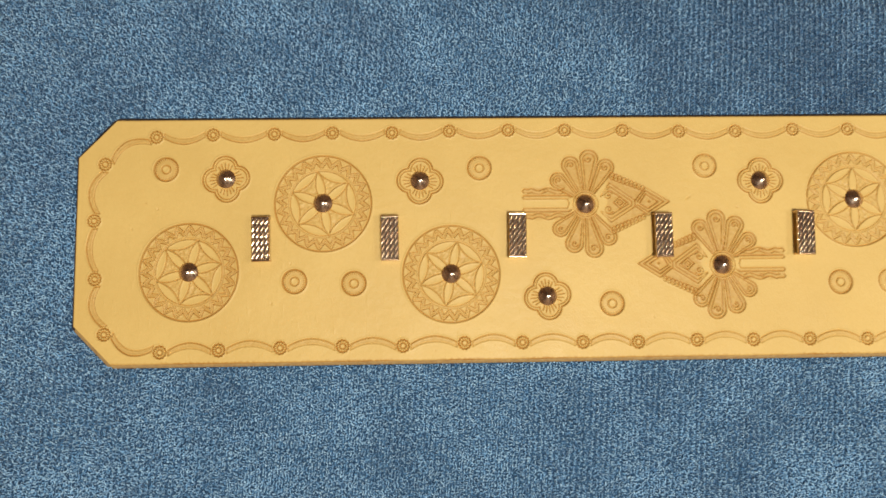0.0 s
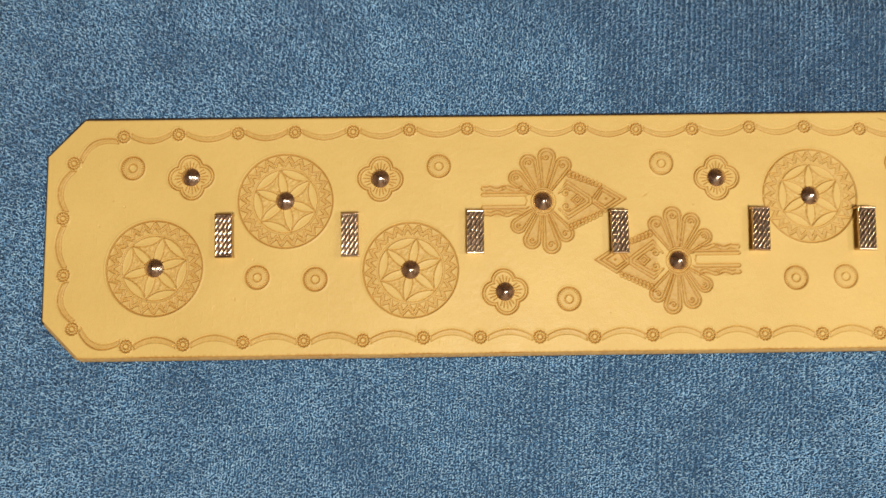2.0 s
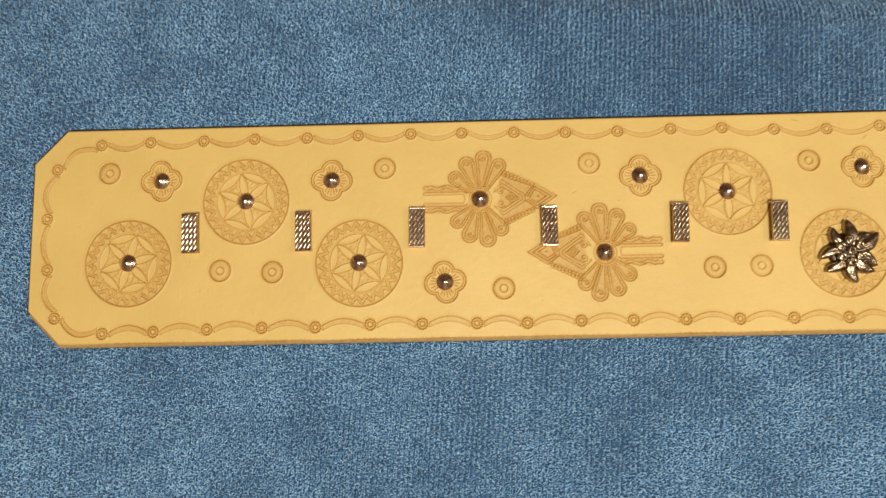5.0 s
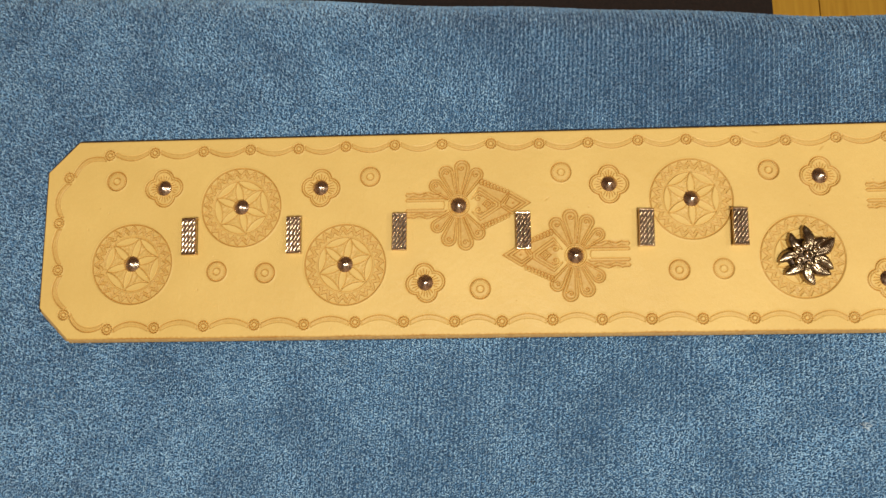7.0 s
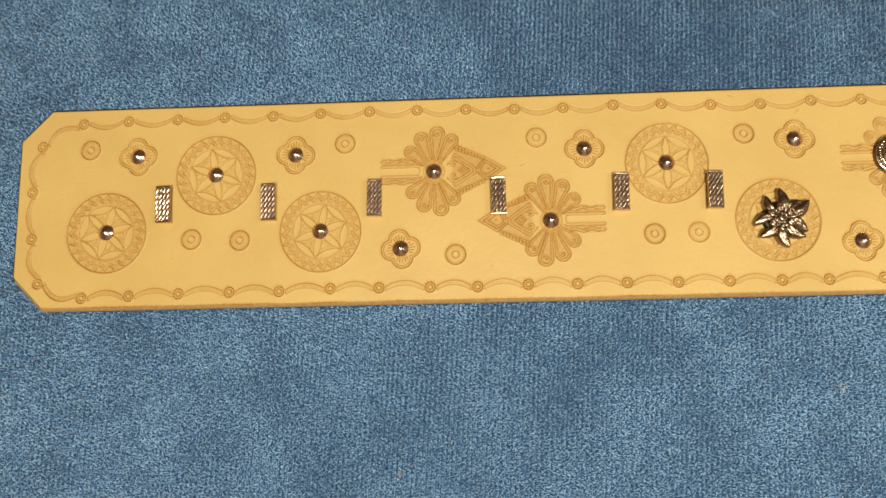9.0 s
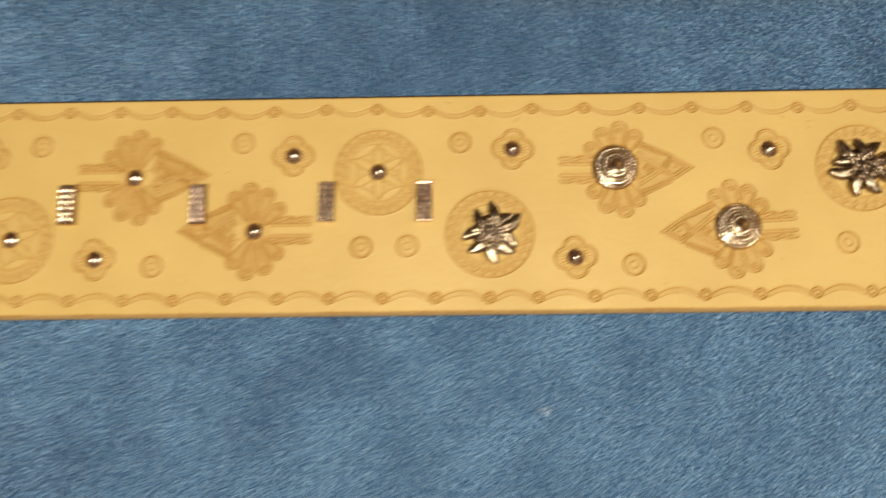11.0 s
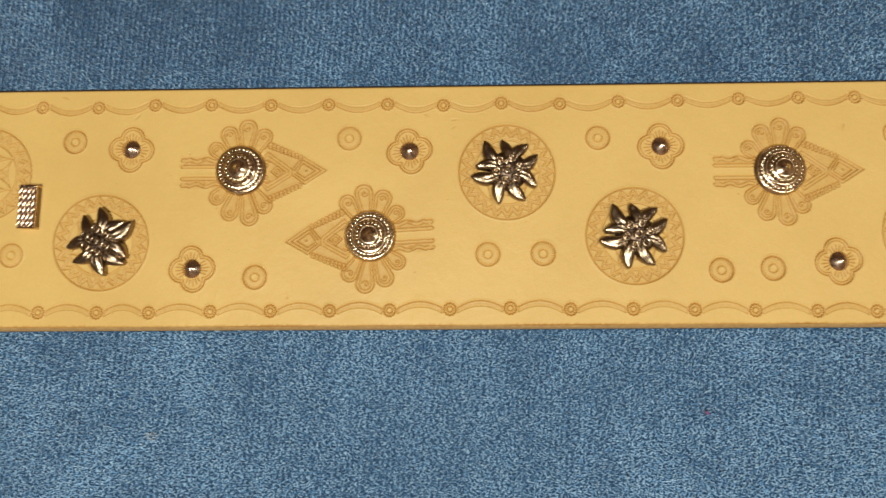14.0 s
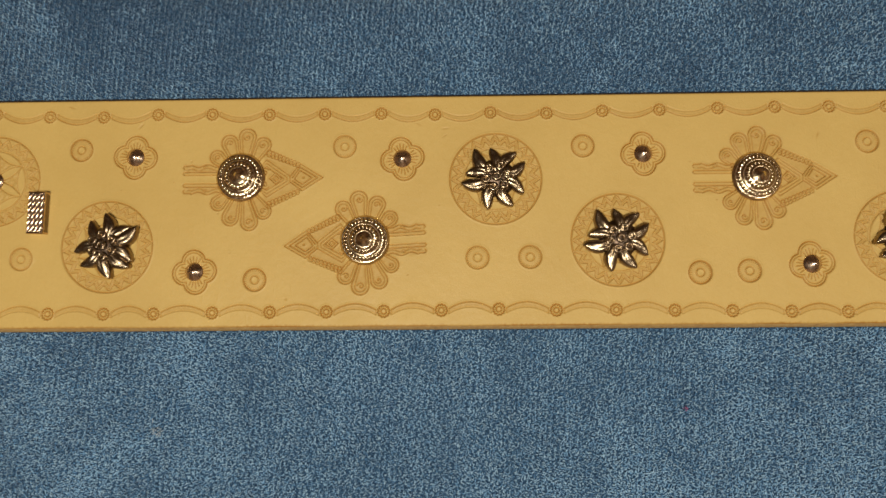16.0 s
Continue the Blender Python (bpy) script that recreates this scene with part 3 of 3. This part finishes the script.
for x, y in RINGS:
    ring_stamp(x, y, rng.uniform(0, 40), rng.uniform(0.85, 1.15) * (1.05 if x > 220 else 1.1))
for x, y in TOP_BORDER + LOW_BORDER + END_BORDER:
    border_ring(x, y, rng.uniform(0, 30))
for a, b in zip(TOP_BORDER, TOP_BORDER[1:]):
    swag(a, b, -2.7, rng.uniform(0.75, 1.05))
for a, b in zip(LOW_BORDER, LOW_BORDER[1:]):
    swag(a, b, 2.7, rng.uniform(0.75, 1.05))
ends = [TOP_BORDER[0]] + END_BORDER + [LOW_BORDER[0]]
for (a, b), sag in zip(zip(ends, ends[1:]), (-3.6, -3.8, -2.4, -3.6, -4.4)):
    swag(a, b, sag)


for k in range(46):
    # small stains, nicks and rubbed spots
    mark = Stamp(rng.uniform(20, 750), rng.uniform(-48, 48), 4, rng.uniform(0, 180))
    long = rng.choice((1.0, 1.0, 1.6, 4.0))
    mark.press(np.hypot(mark.x / long, mark.y), rng.uniform(0.3, 0.6), rng.uniform(0.02, 0.10), rng.uniform(0.10, 0.30))
    mark.done()


def strap(parent):
    """The leather: fine mesh where it is tooled, wide faces where it is plain, a rounded rim, cut sides and back."""
    nx, ny = GX.shape
    border = np.minimum(HALF - np.abs(GY), np.minimum(np.arange(nx)[:, None] * STEP, (BELT_END - xs)[:, None]))
    rim = 0.45 * np.clip(1 - border / 0.6, 0, 1) ** 2
    # rim toned darker all round, partly for the upper edge's shadow line
    BURN[:] = np.maximum(BURN, (0.35 + 0.5 * GRIT) * np.clip(1 - border / 0.6, 0, 1))
    # the lower rim is darker in stretches
    stretches = np.clip(0.5 + 0.8 * np.sin(GX * 0.11 + 2 * np.sin(GX * 0.037)) * np.sin(GX * 0.023 + 1), 0, 1)
    BURN[:] = np.maximum(BURN, np.where(GY < 0, (0.4 + 0.6 * stretches) * np.clip(1.2 - (HALF - np.abs(GY)) / (0.5 + 0.6 * GRIT), 0, 1), 0))
    height = TOP - DEPTH - rim
    idx = np.arange(nx * ny).reshape(nx, ny)
    work = (np.abs(DEPTH) + rim) > 0.02
    starts, loops = [], []
    bi, bj = (nx - 1) // BLOCK, (ny - 1) // BLOCK
    faces4, rings = [], []
    for i in range(bi):
        for j in range(bj):
            a, b = i * BLOCK, j * BLOCK
            cell = idx[a:a + BLOCK + 1, b:b + BLOCK + 1]
            if work[a:a + BLOCK + 1, b:b + BLOCK + 1].any():
                faces4.append(np.stack([cell[:-1, :-1], cell[1:, :-1], cell[1:, 1:], cell[:-1, 1:]], -1).reshape(-1, 4))
            else:
                rings.append(np.concatenate([cell[:-1, 0], cell[-1, :-1], cell[:0:-1, -1], cell[0, :0:-1]]))
    faces4 = np.concatenate(faces4)
    rings = np.array(rings)
    mx, my = bi * BLOCK, bj * BLOCK
    outline = np.concatenate([idx[:mx, 0], idx[mx, :my], idx[mx:0:-1, my], idx[0, my:0:-1]])
    co = np.stack([GX, GY, height], -1).reshape(-1, 3)
    oc = co[outline]
    inner = oc - [np.mean(oc[:, 0]), 0, 0]
    grow = np.sign(inner) * np.array([0.18, 0.18, 0])
    # the lower side is cut at a slant; the upper side and the end flare out towards the towel
    south = np.clip(-oc[:, 1] / 40, 0, 1)
    north = (oc[:, 1] > 50.9) + (oc[:, 0] < 30) * np.clip((oc[:, 1] - 34) / 10, 0, 1) * (oc[:, 1] <= 50.9)
    west = (oc[:, 0] < 17) * 1.0
    low = [np.c_[oc[:, 0] + grow[:, 0] * g - west * flare, oc[:, 1] + grow[:, 1] * g - south * slant + north * flare, np.full(len(oc), z)]
           for z, g, slant, flare in ((3.0, 1, 0.35, 0.55), (1.2, 1, 1.3, 1.35), (0.3, 0, 1.7, 1.6))]
    m, n0 = len(outline), len(co)
    co = np.concatenate([co] + low)
    levels = [outline] + [n0 + k * m + np.arange(m) for k in range(3)]
    sides = np.concatenate([np.stack([lo, np.roll(lo, -1), np.roll(hi, -1), hi], -1) for hi, lo in zip(levels, levels[1:])])
    used = np.zeros(len(co), bool)
    for f in (faces4, rings, sides):
        used[f.ravel()] = True
    remap = np.cumsum(used) - 1
    flat = np.concatenate([remap[faces4].ravel(), remap[rings].ravel(), remap[sides].ravel(), remap[levels[-1]][::-1]])
    sizes = np.concatenate([np.full(len(faces4), 4), np.full(len(rings), rings.shape[1]), np.full(len(sides), 4), [m]])
    me = bpy.data.meshes.new("leather_strap")
    me.vertices.add(int(used.sum()))
    me.vertices.foreach_set("co", (co[used] / 1000).astype(np.float32).ravel())
    me.loops.add(len(flat))
    me.loops.foreach_set("vertex_index", flat.astype(np.int32))
    me.polygons.add(len(sizes))
    me.polygons.foreach_set("loop_start", (np.cumsum(sizes) - sizes).astype(np.int32))
    mats = np.zeros(len(sizes), np.int32)
    mats[len(faces4) + len(rings):] = 1
    # sides that take the near-black edge with its painted shadow
    dark_side = (oc[:, 1] > -36) & ((oc[:, 1] > 34) | (oc[:, 0] < 17))
    mats[len(faces4) + len(rings):-1] = np.where(np.tile(dark_side, 3), 2, 1)
    me.polygons.foreach_set("material_index", mats)
    me.update(calc_edges=True)
    me.materials.append(LEATHER)
    me.materials.append(EDGE)
    me.materials.append(DARK_EDGE)
    tone = np.concatenate([BURN.ravel(), np.zeros(3 * m)])[used]
    att = me.attributes.new("burnish", "FLOAT", "POINT")
    att.data.foreach_set("value", tone.astype(np.float32))
    me.shade_smooth()
    ob = new("leather_strap", me)
    ob.parent = parent
    ob["label"] = "natural tan tooled leather strap with pressed motifs"
    return ob


belt = thing("leather_belt", "wide tan tooled leather belt with metal studs on a towel", "belt")
strap(belt)
MM = 0.001


def spot(x, y, z=TOP, turn=0.0):
    return pose(x * MM, y * MM, z * MM, 0, 0, turn)


# domed studs
# a dome with straight flanks that steepen towards the rim
dome_profile, height = [(4.05, -0.4), (4.1, 0.0), (4.0, 0.25)], 0.25
for k in range(20):
    r = 4.0 * (1 - k / 20)
    height += 0.2 * math.tan(radians(min(22 * r, 20 + 5.5 * r)))
    dome_profile.append((max(r - 0.2, 0.0) if k < 19 else 0.0, height))
dome = None
for x, y in [p[:2] for p in ROSETTES] + [p[:2] for p in DIAMONDS[:2]] + [p[:2] for p in FLOWERS]:
    if dome is None:
        dome = part("dome_stud", lathe([(r * MM, z * MM) for r, z in dome_profile], 40), NICKEL, belt)
        dome.matrix_basis = spot(x, y)
    else:
        again(dome, belt, spot(x, y))


def cone_stud():
    """A ringed cone with two rows of beads."""
    na, nr = 252, 64
    rr = np.linspace(0, 10.6, nr)
    aa = np.arange(na) * 2 * math.pi / na
    R, A = np.meshgrid(rr, aa, indexing="ij")
    z = 0.5 + 5.2 * (1 - R / 10.6)
    for r, n in ((8.3, 34), (5.3, 21)):
        arc = (((A / (2 * math.pi) * n) % 1) - 0.5) * 2 * math.pi * r / n
        z += 0.56 * np.exp(-((arc ** 2 + (R - r) ** 2) / 0.24))
    for r in (9.5, 6.8, 3.7):
        z += 0.26 * np.exp(-((R - r) / 0.26) ** 2)
    z += 0.6 * np.exp(-(R / 1.1) ** 2)
    z = np.where(R > 9.8, 0.88 - 1.1 * (R - 9.8), z)
    z = np.where(R > 10.5, -0.4, z)
    pts = np.stack([1.05 * R * np.cos(A), 1.05 * R * np.sin(A), z], -1).reshape(-1, 3) * MM
    idx = np.arange(nr * na).reshape(nr, na)
    quads = np.stack([idx[:-1], idx[1:], np.roll(idx, -1, 1)[1:], np.roll(idx, -1, 1)[:-1]], -1).reshape(-1, 4)
    bm = bmesh.new()
    vs = [bm.verts.new(p) for p in pts.tolist()]
    for q in quads.tolist():
        bm.faces.new([vs[i] for i in q])
    bmesh.ops.remove_doubles(bm, verts=vs[:na], dist=1e-6)
    return bm


cone = None
for k, (x, y) in enumerate(CONES):
    m = spot(x, y, TOP, 17 * k)
    if cone is None:
        cone = part("cone_stud", cone_stud(), CONE, belt, "round beaded cone stud of antique metal")
        cone.matrix_basis = m
    else:
        again(cone, belt, m)["label"] = "round beaded cone stud of antique metal"


def petal_mesh():
    """One woolly petal, 1 long: a plump finger creased along its inner half, arched, with a pointed tip hooked sideways."""
    bm = bmesh.new()
    rows = []
    for i in range(17):
        t = i / 16
        wide = 0.190 * min(1, 0.62 + 0.70 * t) * math.sqrt(max(1 - (max(t - 0.58, 0) / 0.42) ** 2.1, 0.02)) + 0.008 * math.sin(11 * t)
        rise = 0.10 + 0.19 * math.sin(t * math.pi * 0.85) - 0.16 * t * t + 0.12 * max(t - 0.75, 0) / 0.25
        bend = 0.16 * max(t - 0.40, 0) ** 2 / 0.36 - 0.035 * math.sin(math.pi * t)
        row = []
        for j in range(13):
            q = j / 6 - 1
            crease = 0.13 * math.exp(-((q + 0.1) / 0.20) ** 2) * max(1 - t / 0.75, 0)
            row.append(bm.verts.new((0.10 + 0.90 * t, wide * q + bend, rise + 0.22 * math.sqrt(max(1 - q * q, 0)) * (1.1 - 0.5 * t) - crease)))
        rows.append(row)
    under = [[bm.verts.new((v.co.x, v.co.y, -0.05)) for v in (row[0], row[-1])] for row in rows]
    for a, b in zip(rows, rows[1:]):
        for j in range(12):
            bm.faces.new((a[j], b[j], b[j + 1], a[j + 1]))
    for i in range(16):
        bm.faces.new((under[i][0], under[i + 1][0], rows[i + 1][0], rows[i][0]))
        bm.faces.new((rows[i][12], rows[i + 1][12], under[i + 1][1], under[i][1]))
    bm.faces.new(rows[16] + [under[16][1], under[16][0]])
    bmesh.ops.recalc_face_normals(bm, faces=bm.faces[:])
    return bm


STARS = [[(21, 16.6), (46, 14.0), (79, 14.8), (130, 13.2), (182, 13.6), (230, 14.0), (271, 15.0), (310, 15.0), (340, 14.2)],
         [(17, 14.4), (61, 14.4), (91, 13.3), (137, 16.2), (163, 13.9), (199, 16.0), (245, 15.0), (289, 15.0), (338, 14.2)]]
bead_profile = [(1.6, -1.6), (2.0, -0.6), (2.0, 0.2), (1.75, 0.8), (1.35, 1.05), (1.0, 1.0), (0.8, 0.6), (0.65, -0.8), (0, -1.2)]
petal = bead = None
for k, (x, y, a) in enumerate(STAR_ROSETTES):
    star = part("edelweiss_ornament", lathe([(8.6 * MM, -0.3 * MM), (8.4 * MM, 0.9 * MM), (6.0 * MM, 1.7 * MM), (0, 2.2 * MM)], 32), DARK_METAL, belt, "antique silver edelweiss ornament riveted to the leather")
    star.matrix_basis = spot(x + 0.2, y + 0.2)
    tips = STARS[0 if k in (0, 3) else 1]
    for i, (deg, length) in enumerate(tips):
        m = pose(0, 0, (0.0 if i % 2 else 0.5) * MM, 0, 0, deg) @ Matrix.Diagonal((0.97 * length * MM, length * MM * (-1.0 if i in (1, 3, 5, 8) else 1.0), 0.0090, 1))
        if petal is None:
            petal = part("petal", petal_mesh(), EDELWEISS, star)
            petal.matrix_basis = m
        else:
            again(petal, star, m)
    for i in range(7):
        r, q = (0, 0) if i == 6 else (4.8, radians(60 * i + 12 + (20 if k in (0, 3) else 0)))
        m = pose(r * math.cos(q) * MM, r * math.sin(q) * MM, (4.6 if i == 6 else 4.0) * MM)
        if bead is None:
            bead = part("bead", lathe([(1.1 * p * MM, z * MM) for p, z in bead_profile], 20), EDELWEISS, star)
            bead.matrix_basis = m
        else:
            again(bead, star, m)
    heart = part("flower_heart", lathe([(6.2 * MM, 1.2 * MM), (6.0 * MM, 2.8 * MM), (4.2 * MM, 3.5 * MM), (0, 3.9 * MM)], 28), DARK_METAL, star)


def clip_plate():
    """The raised plate of a strap clip: four columns of slanted rods between two plain rolled ends."""
    wx, wy, t = 3.7, 9.4, 0.9
    nx, ny = 61, 151
    X, Y = np.meshgrid(np.linspace(-wx, wx, nx), np.linspace(-wy, wy, ny), indexing="ij")
    col = (X + wx) / (2 * wx) * 4
    across = col % 1 - 0.5
    turn = (Y - 2.75 * across) / 2.75
    rod = np.sqrt(np.clip(1 - (((turn % 1) - 0.5) * 2 / 0.66) ** 2, 0, 1))
    rib = np.clip((0.5 - np.abs(across)) / 0.22, 0, 1) ** 0.55
    edge = np.minimum(wx - np.abs(X), wy - np.abs(Y))
    band = np.clip((np.abs(Y) - wy + 1.05) / 0.2, 0, 1)
    Z = 0.6 * (0.2 + 0.8 * rod) * rib * (1 - band) + band * 0.42 * np.sqrt(np.clip(1 - ((np.abs(Y) - wy + 0.5) / 0.56) ** 2, 0, 1))
    Z = Z * np.clip(edge / 0.25, 0, 1)
    bm = bmesh.new()
    vs = [[bm.verts.new((X[i, j] * MM, Y[i, j] * MM, Z[i, j] * MM)) for j in range(ny)] for i in range(nx)]
    for i in range(nx - 1):
        for j in range(ny - 1):
            face = bm.faces.new((vs[i][j], vs[i + 1][j], vs[i + 1][j + 1], vs[i][j + 1]))
            # low faces between the rods take the darker recess metal
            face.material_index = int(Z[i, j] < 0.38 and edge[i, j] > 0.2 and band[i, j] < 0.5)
    ring = [v for v in vs[0]] + [row[-1] for row in vs[1:]] + [v for v in vs[-1][-2::-1]] + [row[0] for row in vs[-2:0:-1]]
    low = [bm.verts.new((v.co.x, v.co.y, -t * MM)) for v in ring]
    for k in range(len(ring)):
        j = (k + 1) % len(ring)
        bm.faces.new((ring[k], ring[j], low[j], low[k]))
    bm.faces.new(low)
    bmesh.ops.recalc_face_normals(bm, faces=bm.faces[:])
    return bm


RAISE = 3.6
plate = end_leg = None
for x, y, turn in CLIPS:
    m = spot(x, y, TOP + RAISE, turn)
    if plate is None:
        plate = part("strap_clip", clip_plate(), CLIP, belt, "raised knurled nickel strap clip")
        plate.data.materials.append(DARK_METAL)
        plate.matrix_basis = m
        here = plate
    else:
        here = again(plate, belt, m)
        here["label"] = "raised knurled nickel strap clip"
    # the plate is open beneath, and its ends are bent down into the leather
    for side in (1, -1):
        if end_leg is None:
            end_leg = box("bent_end", (7.3 * MM, 0.9 * MM, 3.5 * MM), (0, 0, 0), CLIP, here, 0.0002)
            end_leg.matrix_basis = pose(0, 8.9 * MM, -2.4 * MM)
        else:
            again(end_leg, here, pose(0, side * 8.9 * MM, -2.4 * MM))


# ---------------------------------------------------------------- lint on the towel
def fluff(size, threads, seed):
    """A tangle of short fibres."""
    rnd = random.Random(seed)
    bm = bmesh.new()
    for _ in range(threads):
        at = Vector((rnd.gauss(0, size / 3), rnd.gauss(0, size / 3), abs(rnd.gauss(0, size / 6))))
        way = Vector((rnd.gauss(0, 1), rnd.gauss(0, 1), rnd.gauss(0, 0.4))).normalized()
        last = None
        for step in range(5):
            across = way.cross(Vector((0, 0, 1))).normalized() * size * 0.05
            ring = [bm.verts.new(at + across), bm.verts.new(at + Vector((0, 0, size * 0.08))), bm.verts.new(at - across)]
            if last:
                for a, b in ((0, 1), (1, 2), (2, 0)):
                    bm.faces.new((last[a], last[b], ring[b], ring[a]))
            last = ring
            at = at + way * size * 0.2
            way = (way + Vector((rnd.gauss(0, 0.5), rnd.gauss(0, 0.5), rnd.gauss(0, 0.15)))).normalized()
    return bm


for x, y, size, colour, words in ((248.0, -120.6, 1.3, (0.008, 0.007, 0.008), "tiny black lint speck lying on the blue towel"),
                                  (405.2, -95.6, 2.6, (0.56, 0.68, 0.78), "small pale fluff of lint on the blue towel"),
                                  (196.1, -133.2, 1.4, (0.60, 0.42, 0.26), "tiny tan crumb of lint on the blue towel"),
                                  (634.5, -86.8, 1.2, (0.45, 0.10, 0.25), "tiny pink lint thread on the blue towel")):
    lint = part("lint", fluff(size * MM, 16, int(x)), material("lint_fibre", colour, 0.9), None)
    lint.matrix_basis = spot(x, y, 1.1)
    tagged(lint, words, "lint")
